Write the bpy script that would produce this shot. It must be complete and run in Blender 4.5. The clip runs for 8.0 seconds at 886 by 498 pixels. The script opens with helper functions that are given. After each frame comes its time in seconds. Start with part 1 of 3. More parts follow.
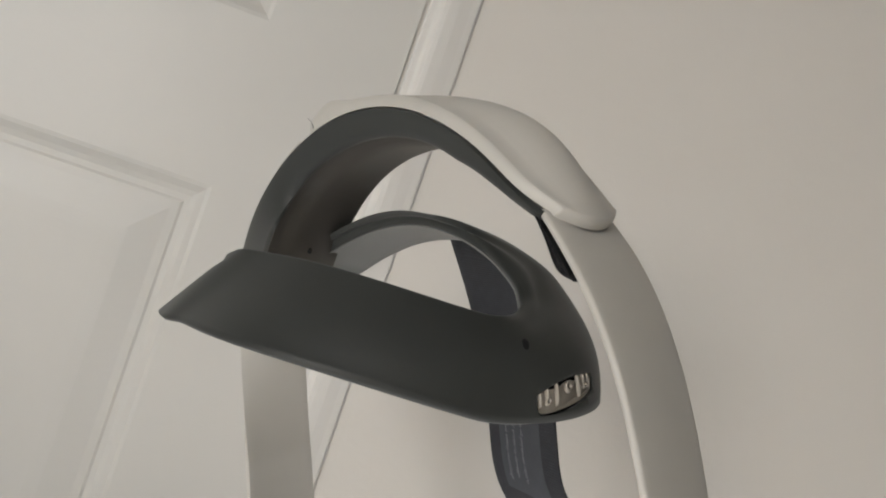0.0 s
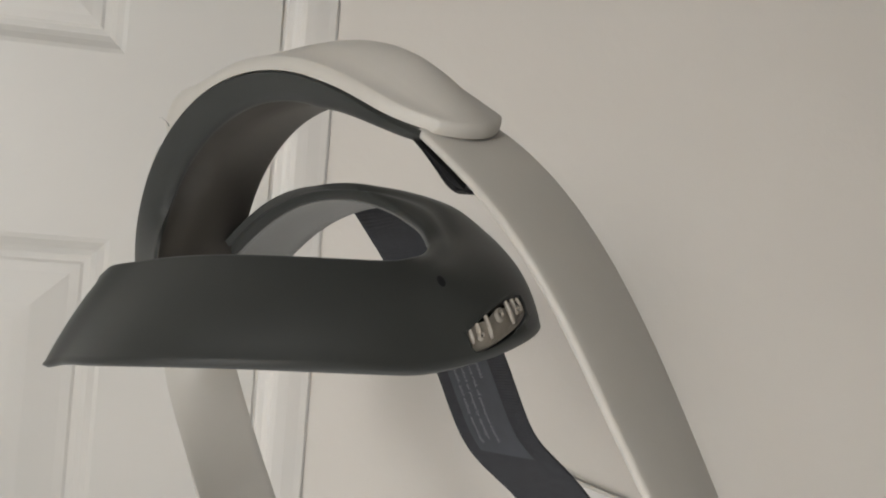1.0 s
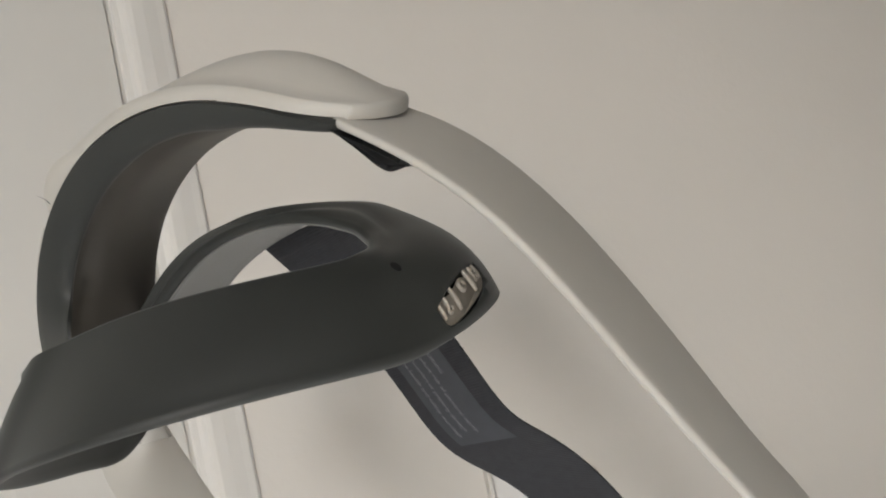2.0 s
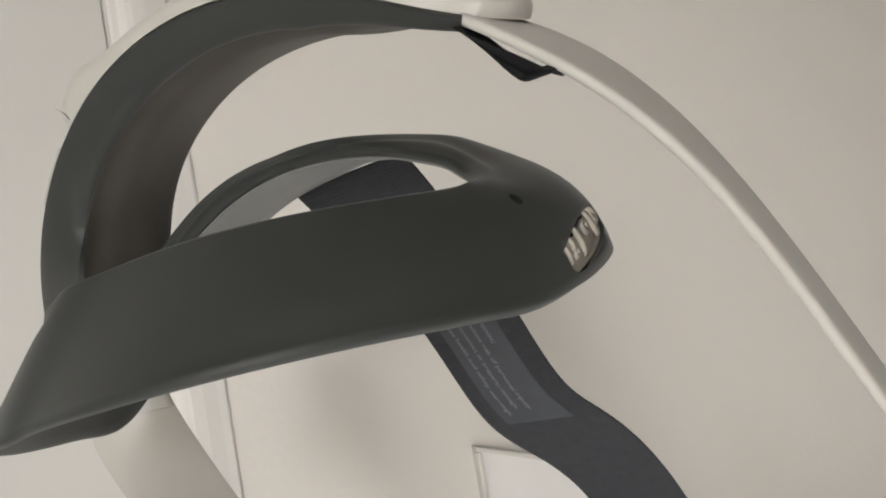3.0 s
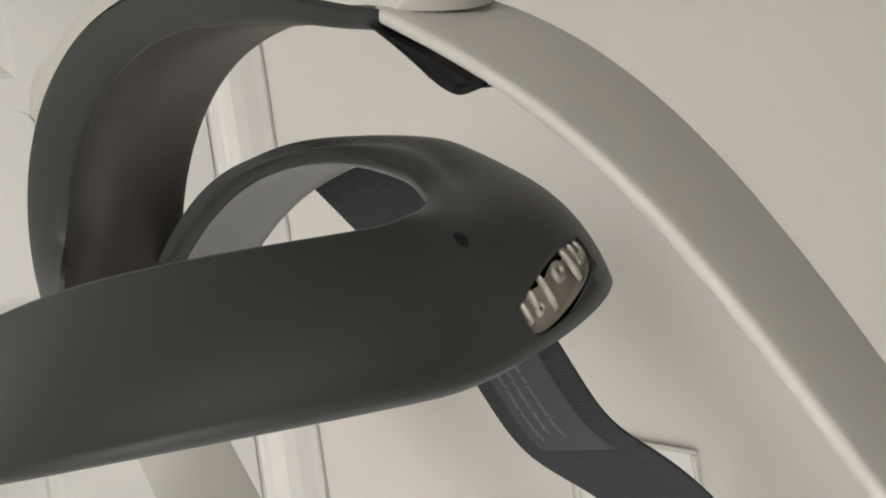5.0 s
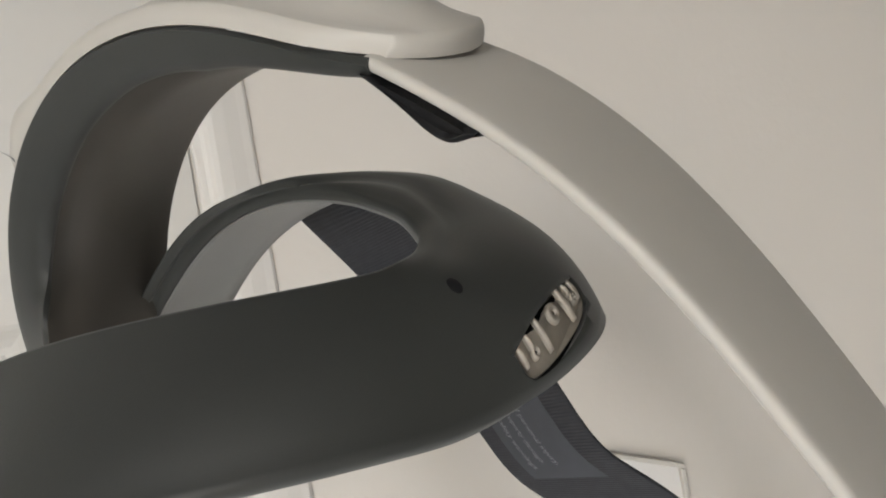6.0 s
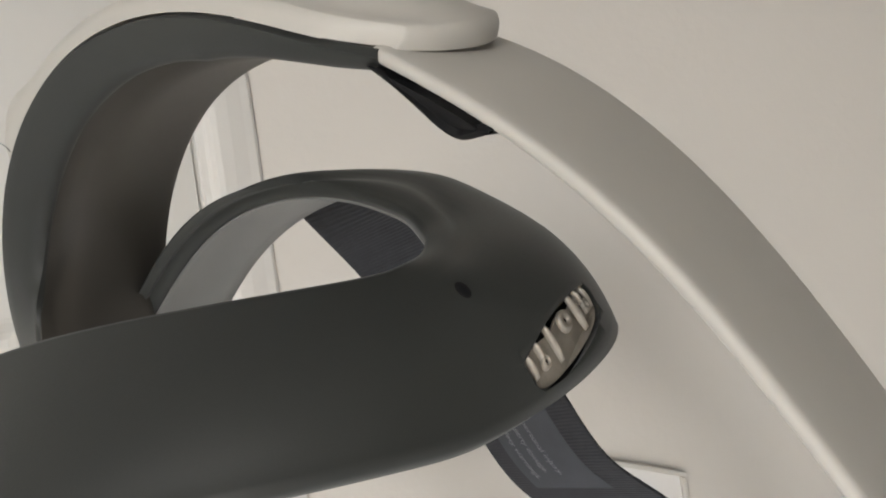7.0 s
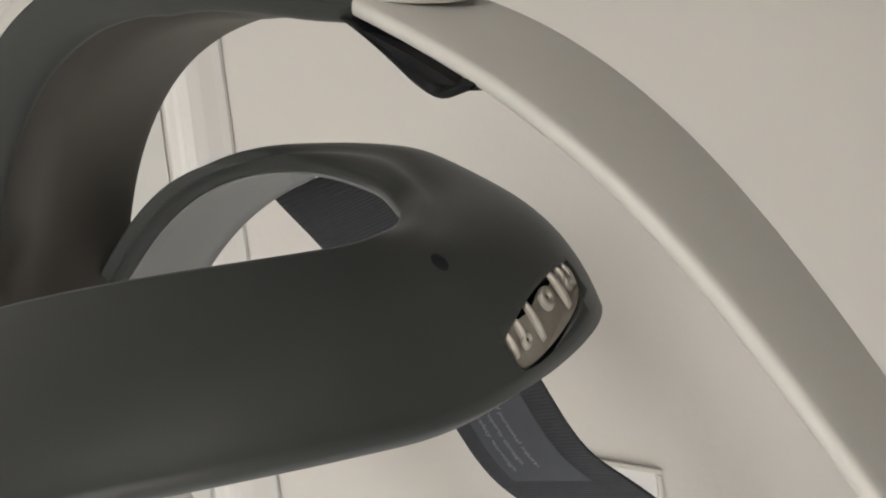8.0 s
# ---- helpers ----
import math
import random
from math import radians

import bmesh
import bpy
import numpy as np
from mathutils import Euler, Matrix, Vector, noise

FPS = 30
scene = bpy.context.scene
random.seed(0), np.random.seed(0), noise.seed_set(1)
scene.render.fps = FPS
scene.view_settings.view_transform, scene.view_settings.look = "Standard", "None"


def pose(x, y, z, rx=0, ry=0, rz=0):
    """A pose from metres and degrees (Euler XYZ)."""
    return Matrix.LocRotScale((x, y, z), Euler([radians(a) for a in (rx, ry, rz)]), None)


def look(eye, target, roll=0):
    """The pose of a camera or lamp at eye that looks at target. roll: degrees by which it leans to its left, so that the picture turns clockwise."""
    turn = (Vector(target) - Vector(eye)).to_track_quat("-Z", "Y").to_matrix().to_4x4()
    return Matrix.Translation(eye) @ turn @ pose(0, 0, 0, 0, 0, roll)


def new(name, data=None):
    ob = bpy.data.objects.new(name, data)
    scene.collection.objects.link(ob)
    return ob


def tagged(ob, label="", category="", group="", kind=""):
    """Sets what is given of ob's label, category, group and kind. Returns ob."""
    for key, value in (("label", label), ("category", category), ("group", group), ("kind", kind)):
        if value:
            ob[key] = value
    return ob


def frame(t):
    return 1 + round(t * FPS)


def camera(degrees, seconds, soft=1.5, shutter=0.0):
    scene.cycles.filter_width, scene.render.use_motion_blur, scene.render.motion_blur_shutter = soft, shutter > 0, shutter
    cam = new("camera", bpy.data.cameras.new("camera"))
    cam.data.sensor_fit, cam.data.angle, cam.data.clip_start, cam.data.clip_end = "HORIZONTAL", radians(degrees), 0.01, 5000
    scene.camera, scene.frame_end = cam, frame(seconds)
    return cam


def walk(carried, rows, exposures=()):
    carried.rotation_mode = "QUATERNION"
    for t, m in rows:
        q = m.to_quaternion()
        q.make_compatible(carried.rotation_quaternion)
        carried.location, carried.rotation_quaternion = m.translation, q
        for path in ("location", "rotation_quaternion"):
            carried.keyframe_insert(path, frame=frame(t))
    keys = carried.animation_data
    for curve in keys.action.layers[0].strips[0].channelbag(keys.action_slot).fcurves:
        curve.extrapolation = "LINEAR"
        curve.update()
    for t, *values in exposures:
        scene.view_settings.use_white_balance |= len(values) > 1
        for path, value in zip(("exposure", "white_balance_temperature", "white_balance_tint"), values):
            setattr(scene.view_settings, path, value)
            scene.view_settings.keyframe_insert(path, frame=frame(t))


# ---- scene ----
from mathutils.bvhtree import BVHTree

cam = camera(59.5, 8.0, soft=2.0)
PATH = [
    (0, -0.0664, -0.1989, 1.2760, 90.00, -19.11, -6.99),
    (0.2, -0.0057, -0.1920, 1.2838, 89.71, -14.26, 6.59),
    (0.4, 0.0117, -0.2002, 1.2761, 89.83, -12.19, 8.16),
    (0.5, 0.0127, -0.1957, 1.2741, 89.62, -10.89, 8.33),
    (0.6, 0.0043, -0.1913, 1.2767, 88.33, -10.08, 7.30),
    (0.8, -0.0073, -0.1847, 1.2689, 90.62, -9.61, 4.55),
    (0.9, -0.0411, -0.1867, 1.2602, 92.21, -4.89, -5.96),
    (1, -0.0479, -0.1806, 1.2627, 91.37, -4.26, -10.99),
    (1.2, -0.0487, -0.1827, 1.2546, 92.36, 2.18, -14.77),
    (2.3, -0.0685, -0.1607, 1.2489, 93.48, 12.40, -19.22),
    (2.5, -0.0724, -0.1532, 1.2470, 93.00, 12.56, -19.30),
    (3, -0.0873, -0.1305, 1.2460, 92.40, 9.52, -23.28),
    (3.3, -0.0818, -0.1084, 1.2529, 91.39, 4.61, -17.97),
    (3.5, -0.0668, -0.1097, 1.2586, 90.40, 4.05, -12.27),
    (3.7, -0.0454, -0.1176, 1.2624, 90.64, 4.98, -8.45),
    (4, -0.0326, -0.1191, 1.2603, 90.71, 5.79, -7.88),
    (4.5, -0.0404, -0.1161, 1.2570, 89.96, 6.87, -10.43),
    (6, -0.0418, -0.1138, 1.2647, 90.25, 9.57, -13.73),
    (6.5, -0.0444, -0.1110, 1.2645, 91.06, 8.66, -14.05),
    (7, -0.0415, -0.1085, 1.2651, 90.32, 8.37, -13.63),
    (7.5, -0.0410, -0.1047, 1.2643, 89.79, 7.77, -14.42),
    (8, -0.0401, -0.1015, 1.2610, 90.08, 7.58, -15.28),
]
walk(cam, [(t, pose(*p)) for t, *p in PATH], [(0.0, 0.50), (1.0, 0.54), (2.5, 0.64), (3.5, 0.80), (4.5, 0.74), (8.0, 0.70)])

# ---- light: a bright window behind the camera on its left, and the sky outside ----
world = bpy.data.worlds.new("sky")
scene.world = world
world.use_nodes = True
wn = world.node_tree
sky = wn.nodes.new("ShaderNodeTexSky")
sky.sky_type = "NISHITA"
sky.sun_disc = False
sky.sun_elevation, sky.sun_rotation = radians(22.1), radians(214.5)
wn.links.new(sky.outputs[0], wn.nodes["Background"].inputs[0])
wn.nodes["Background"].inputs[1].default_value = 0.12


def area_lamp(name, place, target, w, h, watts, colour):
    data = bpy.data.lights.new(name, "AREA")
    data.shape, data.size, data.size_y, data.energy, data.color = "RECTANGLE", w, h, watts, colour
    ob = new(name, data)
    ob.matrix_world = look(place, target)
    return tagged(ob, kind="structure")


BACK_Y = -2.4
WINDOW_X, WINDOW_Z, WINDOW_W, WINDOW_H = -1.60, 1.515, 0.90, 1.57
area_lamp("window_daylight", (WINDOW_X, BACK_Y + 0.03, 1.6), (WINDOW_X, 0, 1.6), 0.5, 0.9, 25.5, (0.925, 0.965, 1.0))
sun = bpy.data.lights.new("sun", "SUN")
sun.energy, sun.angle, sun.color = 5.0, radians(0.6), (1.0, 0.985, 0.965)
sun_ob = tagged(new("sun", sun), kind="structure")
sun_ob.matrix_world = look((-0.55, -0.80, 0.395), (0, 0, 0))


# ---- materials ----
def material(name, base, rough=0.5, metal=0.0, var=0.1, scale=60, bump=0.1, bump_scale=900, dist=0.0003, spec=0.5, second=None):
    """A node material: colour varied at two scales, roughness varied, fine relief."""
    m = bpy.data.materials.new(name)
    m.use_nodes = True
    n, l = m.node_tree.nodes, m.node_tree.links
    bsdf = n["Principled BSDF"]
    geo = n.new("ShaderNodeTexCoord")
    big, fine = n.new("ShaderNodeTexNoise"), n.new("ShaderNodeTexNoise")
    big.inputs["Scale"].default_value, big.inputs["Detail"].default_value = scale, 4
    fine.inputs["Scale"].default_value, fine.inputs["Detail"].default_value = bump_scale, 3
    for t in (big, fine):
        l.new(geo.outputs["Object"], t.inputs["Vector"])
    ramp = n.new("ShaderNodeValToRGB")
    dark = second or tuple(c * (1 - var) for c in base)
    ramp.color_ramp.elements[0].position, ramp.color_ramp.elements[1].position = 0.3, 0.7
    ramp.color_ramp.elements[0].color, ramp.color_ramp.elements[1].color = (*dark, 1), (*base, 1)
    l.new(big.outputs["Fac"], ramp.inputs["Fac"])
    l.new(ramp.outputs["Color"], bsdf.inputs["Base Color"])
    rr = n.new("ShaderNodeMapRange")
    rr.inputs["To Min"].default_value, rr.inputs["To Max"].default_value = max(0.02, rough - 0.06), min(1, rough + 0.06)
    l.new(fine.outputs["Fac"], rr.inputs["Value"])
    l.new(rr.outputs["Result"], bsdf.inputs["Roughness"])
    bp = n.new("ShaderNodeBump")
    bp.inputs["Strength"].default_value, bp.inputs["Distance"].default_value = bump, dist
    l.new(fine.outputs["Fac"], bp.inputs["Height"])
    l.new(bp.outputs["Normal"], bsdf.inputs["Normal"])
    bsdf.inputs["Metallic"].default_value = metal
    bsdf.inputs["Specular IOR Level"].default_value = spec
    return m


WALL = material("wall_paint", (0.635, 0.605, 0.565), 0.75, var=0.03, scale=6, bump=0.35, bump_scale=160, dist=0.0006, spec=0.25)
DOOR = material("door_paint", (0.56, 0.545, 0.515), 0.45, var=0.03, scale=9, bump=0.2, bump_scale=220, dist=0.0004)
TRIM = material("trim_paint", (0.65, 0.63, 0.60), 0.4, var=0.03, scale=9, bump=0.15, bump_scale=220, dist=0.0003)
FLOOR = material("floor_carpet", (0.42, 0.41, 0.39), 0.95, var=0.3, scale=40, bump=0.8, bump_scale=500, dist=0.003)
CEILING = material("ceiling_paint", (0.55, 0.535, 0.51), 0.8, var=0.03, scale=5, bump=0.2, bump_scale=150, dist=0.0005)
SHELL = material("light_shell_plastic", (0.49, 0.470, 0.432), 0.45, var=0.03, scale=70, bump=0.12, bump_scale=2600, dist=0.0001, spec=0.4)
RUBBER = material("dark_rubber", (0.0225, 0.0247, 0.0226), 0.54, var=0.14, scale=50, bump=0.12, bump_scale=3000, dist=0.0001, spec=0.5)
sheen = RUBBER.node_tree.nodes["Principled BSDF"]
sheen.inputs["Sheen Weight"].default_value, sheen.inputs["Sheen Roughness"].default_value = 0.10, 0.45
FOAM = material("dark_padding", (0.070, 0.063, 0.054), 0.5, var=0.12, scale=60, bump=0.1, bump_scale=3000, dist=0.0001, spec=0.3)
LINING = material("grey_lining", (0.20, 0.20, 0.195), 0.45, var=0.06, scale=60, bump=0.08, bump_scale=2500, dist=0.0001)
GLOSS = material("black_plastic", (0.008, 0.008, 0.009), 0.6, var=0.1, scale=80, bump=0.08, bump_scale=2500, dist=0.0001, spec=0.25)
METAL = material("nickel_plate", (0.38, 0.345, 0.30), 0.5, metal=0.6, var=0.25, scale=260, bump=0.25, bump_scale=1800, dist=0.0002)
PATCH = material("label_patch", (0.037, 0.040, 0.049), 0.62, var=0.2, scale=150, bump=0.12, bump_scale=3000, dist=0.0001)
PRINT = material("label_print", (0.17, 0.18, 0.19), 0.6, var=0.2, scale=400, bump=0.0)
BOUNCE_WHITE = material("bounce_white", (0.84, 0.84, 0.84), 0.6, var=0.04, scale=20, bump=0.1)
PANEL = material("off_white_card", (0.68, 0.665, 0.65), 0.6, var=0.04, scale=20, bump=0.1)
CARD_EDGE = material("beige_edge", (0.58, 0.555, 0.51), 0.6, var=0.1, scale=30, bump=0.1)


def webbing():
    m = material("ribbed_webbing", (0.031, 0.032, 0.037), 0.75, var=0.2, scale=300, bump=0.2, bump_scale=2500, dist=0.0002, spec=0.3)
    n, l = m.node_tree.nodes, m.node_tree.links
    uv = n.new("ShaderNodeUVMap")
    wave = n.new("ShaderNodeTexWave")
    wave.bands_direction = "X"
    wave.inputs["Scale"].default_value, wave.inputs["Distortion"].default_value = 58, 0.4
    wave.inputs["Detail"].default_value, wave.inputs["Detail Scale"].default_value = 2, 4
    l.new(uv.outputs[0], wave.inputs["Vector"])
    old = n["Principled BSDF"].inputs["Normal"].links[0].from_node
    bp = n.new("ShaderNodeBump")
    bp.inputs["Strength"].default_value, bp.inputs["Distance"].default_value = 0.35, 0.0005
    l.new(wave.outputs["Fac"], bp.inputs["Height"])
    l.new(old.outputs["Normal"], bp.inputs["Normal"])
    l.new(bp.outputs["Normal"], n["Principled BSDF"].inputs["Normal"])
    return m


WEB = webbing()


# ---- building helpers ----
def part(name, bm, mat, parent=None, label="", smooth=True):
    me = bpy.data.meshes.new(name)
    bm.normal_update()
    bm.to_mesh(me)
    bm.free()
    me.materials.append(mat)
    if smooth:
        me.polygons.foreach_set("use_smooth", [True] * len(me.polygons))
    ob = new(name, me)
    if parent:
        ob.parent = parent
    return tagged(ob, label)


def box(bm, lo, hi, bevel=0.0):
    made = bmesh.ops.create_cube(bm, size=1)["verts"]
    for v in made:
        v.co = Vector([lo[k] + (v.co[k] + 0.5) * (hi[k] - lo[k]) for k in range(3)])
    if bevel:
        edges = list({e for v in made for e in v.link_edges})
        bmesh.ops.bevel(bm, geom=edges, offset=bevel, segments=2, profile=0.6, affect="EDGES")
    return bm


def mm(*points):
    """Control points in millimetres, with heights counted from one metre."""
    return [Vector((x / 1000, y / 1000, 1 + z / 1000)) for x, y, z in points]


def bezier(ctrl, s):
    pts = [p.copy() for p in ctrl]
    while len(pts) > 1:
        pts = [a.lerp(b, s) for a, b in zip(pts, pts[1:])]
    return pts[0]


def sampled(ctrl, n, s0=0.0, s1=1.0):
    """n points evenly spread by length along a Bezier curve."""
    fine = [bezier(ctrl, s0 + (s1 - s0) * k / 160) for k in range(161)]
    return even(fine, n)


def even(points, n):
    run = [0.0]
    for a, b in zip(points, points[1:]):
        run.append(run[-1] + (b - a).length)
    out, k = [], 0
    for j in range(n):
        d = run[-1] * j / (n - 1)
        while k < len(run) - 2 and run[k + 1] < d:
            k += 1
        f = (d - run[k]) / max(run[k + 1] - run[k], 1e-9)
        out.append(points[k].lerp(points[k + 1], min(1, f)))
    return out


def spline(points, n, closed=False):
    """A smooth line through the points (Catmull-Rom, centripetal enough for even spacing)."""
    m = len(points)
    out = []
    spans = m if closed else m - 1
    for i in range(spans):
        a, b = points[i], points[(i + 1) % m]
        p = points[(i - 1) % m] if closed or i else a + (a - b)
        q = points[(i + 2) % m] if closed or i < m - 2 else b + (b - a)
        for k in range(24):
            t = k / 24
            out.append(0.5 * (2 * a + (b - p) * t + (2 * p - 5 * a + 4 * b - q) * t * t + (3 * a - p - 3 * b + q) * t ** 3))
    out.append(points[0].copy() if closed else points[-1].copy())
    return even(out, n)


def smoothed(line, rounds):
    for _ in range(rounds):
        line = [line[0]] + [(a + 2 * b + c) / 4 for a, b, c in zip(line, line[1:], line[2:])] + [line[-1]]
    return line


def grid(rows, close_rows=False, skip=None, uv=False):
    """A bmesh sheet over rows of points; skip(i, j) leaves a face out."""
    bm = bmesh.new()
    vs = [[bm.verts.new(p) for p in row] for row in rows]
    layer = bm.loops.layers.uv.new("UVMap") if uv else None
    n = len(rows)
    for i in range(n if close_rows else n - 1):
        a, b = vs[i], vs[(i + 1) % n]
        for j in range(len(a) - 1):
            if skip and skip(i, j):
                continue
            face = bm.faces.new((a[j], a[j + 1], b[j + 1], b[j]))
            if uv:
                for loop, (ii, jj) in zip(face.loops, ((i, j), (i, j + 1), (i + 1, j + 1), (i + 1, j))):
                    loop[layer].uv = (ii / (n - 1), jj / (len(a) - 1))
    return bm


def thick(ob, metres, offset=-1.0, bevel=0.0, segments=3):
    """Gives a sheet its thickness and rounds its rims."""
    mod = ob.modifiers.new("thickness", "SOLIDIFY")
    mod.thickness, mod.offset, mod.use_even_offset = metres, offset, True
    if bevel:
        b = ob.modifiers.new("rounding", "BEVEL")
        b.width, b.segments, b.limit_method, b.angle_limit = bevel, segments, "ANGLE", radians(50)
        b.harden_normals = False
    return ob


# ---- the room ----
WALL_Y, DOOR_X, TRIM_X = 0.351, -0.066, -0.035
LEDGE_Z = 0.97
PANEL_X, UPPER_Z, LOWER_Z = -0.165, 1.386, 1.265


def plain(name, lo, hi, mat, label, category="wall"):
    ob = part(name, box(bmesh.new(), lo, hi), mat, smooth=False)
    return tagged(ob, label, category, kind="structure")


plain("wall_north", (TRIM_X - 0.004, WALL_Y, 0), (2.4, WALL_Y + 0.12, 2.4), WALL, "matt beige painted plaster wall beside the door")
plain("wall_north_left", (-2.4, WALL_Y, 0), (DOOR_X - 0.80, WALL_Y + 0.12, 2.4), WALL, "matt beige painted plaster wall beyond the door")
plain("wall_north_over_door", (DOOR_X - 0.80, WALL_Y, 2.06), (TRIM_X - 0.004, WALL_Y + 0.12, 2.4), WALL, "matt beige painted plaster over the door")
plain("wall_east", (2.4, BACK_Y, 0), (2.52, WALL_Y + 0.12, 2.4), WALL, "plain beige painted side wall")
plain("wall_west", (-2.52, BACK_Y, 0), (-2.4, WALL_Y + 0.12, 2.4), WALL, "plain beige painted side wall")
x0, x1 = WINDOW_X - WINDOW_W / 2, WINDOW_X + WINDOW_W / 2
z0, z1 = WINDOW_Z - WINDOW_H / 2, WINDOW_Z + WINDOW_H / 2
bm = bmesh.new()
for lo, hi in (((-2.52, BACK_Y - 0.12, 0), (x0, BACK_Y, 2.4)), ((x1, BACK_Y - 0.12, 0), (2.52, BACK_Y, 2.4)), ((x0, BACK_Y - 0.12, 0), (x1, BACK_Y, z0)), ((x0, BACK_Y - 0.12, z1), (x1, BACK_Y, 2.4))):
    box(bm, lo, hi)
tagged(part("wall_south", bm, WALL, smooth=False), "beige wall with a window opening", "wall", kind="structure")
plain("floor", (-2.52, BACK_Y - 0.12, -0.1), (2.52, WALL_Y + 0.12, 0), FLOOR, "brown carpet floor", "floor")
plain("ceiling", (-2.52, BACK_Y - 0.12, 2.4), (2.52, WALL_Y + 0.12, 2.5), CEILING, "white painted ceiling", "ceiling")

# added out of view: a white reflector that throws sunlight up onto wall and headset
bm = box(bmesh.new(), (-1.2, -0.75, 0), (1.2, WALL_Y - 0.002, LEDGE_Z), 0.003)
tagged(part("ledge", bm, BOUNCE_WHITE, smooth=False), "added unseen white ledge that bounces light up the wall", "ledge", kind="structure")



def build_door():
    """A white moulded panel door: leaf with two columns of sunk panels, each framed by stepped moulding."""
    door = tagged(new("door_1"), "closed white painted panel door with moulded panels", "door", kind="structure")
    left, right, face = DOOR_X - 0.76, DOOR_X - 0.0015, WALL_Y + 0.004
    stile = DOOR_X - PANEL_X
    columns = [(PANEL_X - 0.245, PANEL_X), (left + stile, PANEL_X - 0.245 - 0.1)]
    rows = [(UPPER_Z, 1.93), (0.95, LOWER_Z), (0.22, 0.87)]
    bm = bmesh.new()
    # the leaf's front, left open where the panels are
    xs = sorted({left, right, *[v for c in columns for v in c]})
    zs = sorted({0.006, 2.03, *[v for r in rows for v in r]})
    for a, b in zip(xs, xs[1:]):
        for c, d in zip(zs, zs[1:]):
            hole = any(abs(a - p) < 1e-6 and abs(b - q) < 1e-6 for p, q in columns) and any(abs(c - p) < 1e-6 and abs(d - q) < 1e-6 for p, q in rows)
            if not hole:
                bm.faces.new([bm.verts.new(p) for p in ((a, face, c), (b, face, c), (b, face, d), (a, face, d))])
    bmesh.ops.remove_doubles(bm, verts=bm.verts, dist=1e-5)
    box(bm, (left, face + 0.012, 0.006), (right, face + 0.04, 2.03))
    for p, q, y in ((left, left, 0), (right, right, 0)):
        bm.faces.new([bm.verts.new(v) for v in ((p, face, 0.006), (p, face, 2.03), (p, face + 0.02, 2.03), (p, face + 0.02, 0.006))])
    box(bm, (right - 0.002, face + 0.002, 0.006), (DOOR_X + 0.0015, face + 0.03, 2.03))
    part("leaf", bm, DOOR, door, smooth=False)
    # the moulding: a roll, a hollow and the raised field, as one stepped profile round each panel
    profile = [(0, 0), (0.003, 0.0008), (0.008, 0.0042), (0.012, 0.0058), (0.016, 0.0060), (0.018, 0.0052), (0.024, 0.0050), (0.045, 0.0026), (0.055, 0.0022)]
    for a, b in columns:
        for c, d in rows:
            bm = bmesh.new()
            loops = []
            for inset, depth in profile:
                y = face + depth
                loops.append([bm.verts.new(v) for v in ((a + inset, y, c + inset), (b - inset, y, c + inset), (b - inset, y, d - inset), (a + inset, y, d - inset))])
            for u, v in zip(loops, loops[1:]):
                for k in range(4):
                    bm.faces.new((u[k], u[(k + 1) % 4], v[(k + 1) % 4], v[k]))
            bm.faces.new(loops[-1])
            part("door_panel", bm, DOOR, door, "moulded sunk panel", smooth=False)
    return door


build_door()

# the door's lining and architrave: one stepped profile, run up beside the door
z_top = 2.04
profile = [(0.0015, 0.03), (0.0015, -0.0012), (0.003, -0.0022), (0.0065, -0.0024), (0.009, -0.0034), (0.0115, -0.0052), (0.015, -0.0056), (0.022, -0.005), (0.030, -0.0032), (0.0345, -0.0026), (0.036, -0.0014), (0.036, 0.03)]
bm = grid([[Vector((DOOR_X + x, WALL_Y + y, z)) for x, y in profile] for z in (0.0, z_top)])
tagged(part("door_trim", bm, TRIM, smooth=False), "white painted stepped architrave beside the door", "door frame", kind="structure")
bm = box(bmesh.new(), (DOOR_X - 0.80, WALL_Y - 0.007, z_top + 0.003), (TRIM_X, WALL_Y + 0.1, z_top + 0.06), 0.002)
tagged(part("door_trim_head", bm, TRIM, smooth=False), "white painted architrave over the door", "door frame", kind="structure")
bm = box(bmesh.new(), (DOOR_X - 0.80, WALL_Y - 0.007, 0), (DOOR_X - 0.765, WALL_Y + 0.1, z_top), 0.002)
tagged(part("door_trim_far", bm, TRIM, smooth=False), "white painted architrave on the hinge side", "door frame", kind="structure")


def build_frame():
    """A shallow white box frame with a beige border, fixed to the wall."""
    frame_thing = tagged(new("wall_frame"), "small white wall frame with a beige border", "picture frame")
    w, h, b, d = 0.085, 0.11, 0.0034, 0.008
    bm = bmesh.new()
    box(bm, (-w, -d, -b), (0, 0, 0), 0.001)
    box(bm, (-b, -d, -h), (0, 0, -b - 0.0002), 0.001)
    box(bm, (-w, -d, -h), (-w + b, 0, -b - 0.0002), 0.001)
    box(bm, (-w + b + 0.0002, -d, -h), (-b - 0.0002, 0, -h + b), 0.001)
    part("border", bm, CARD_EDGE, frame_thing, "beige border", smooth=False)
    bm = box(bmesh.new(), (-w + b, -d * 0.6, -h + b), (-b, -0.0005, -b), 0.0)
    part("panel", bm, PANEL, frame_thing, "plain off-white panel", smooth=False)
    # its top edge falls away to one side while its sides stay upright
    for piece in frame_thing.children:
        for v in piece.data.vertices:
            v.co.z -= math.tan(radians(20)) * v.co.x
    frame_thing.matrix_world = Matrix.Translation((0.205, WALL_Y - 0.0005, 1.104))
    return frame_thing


build_frame()


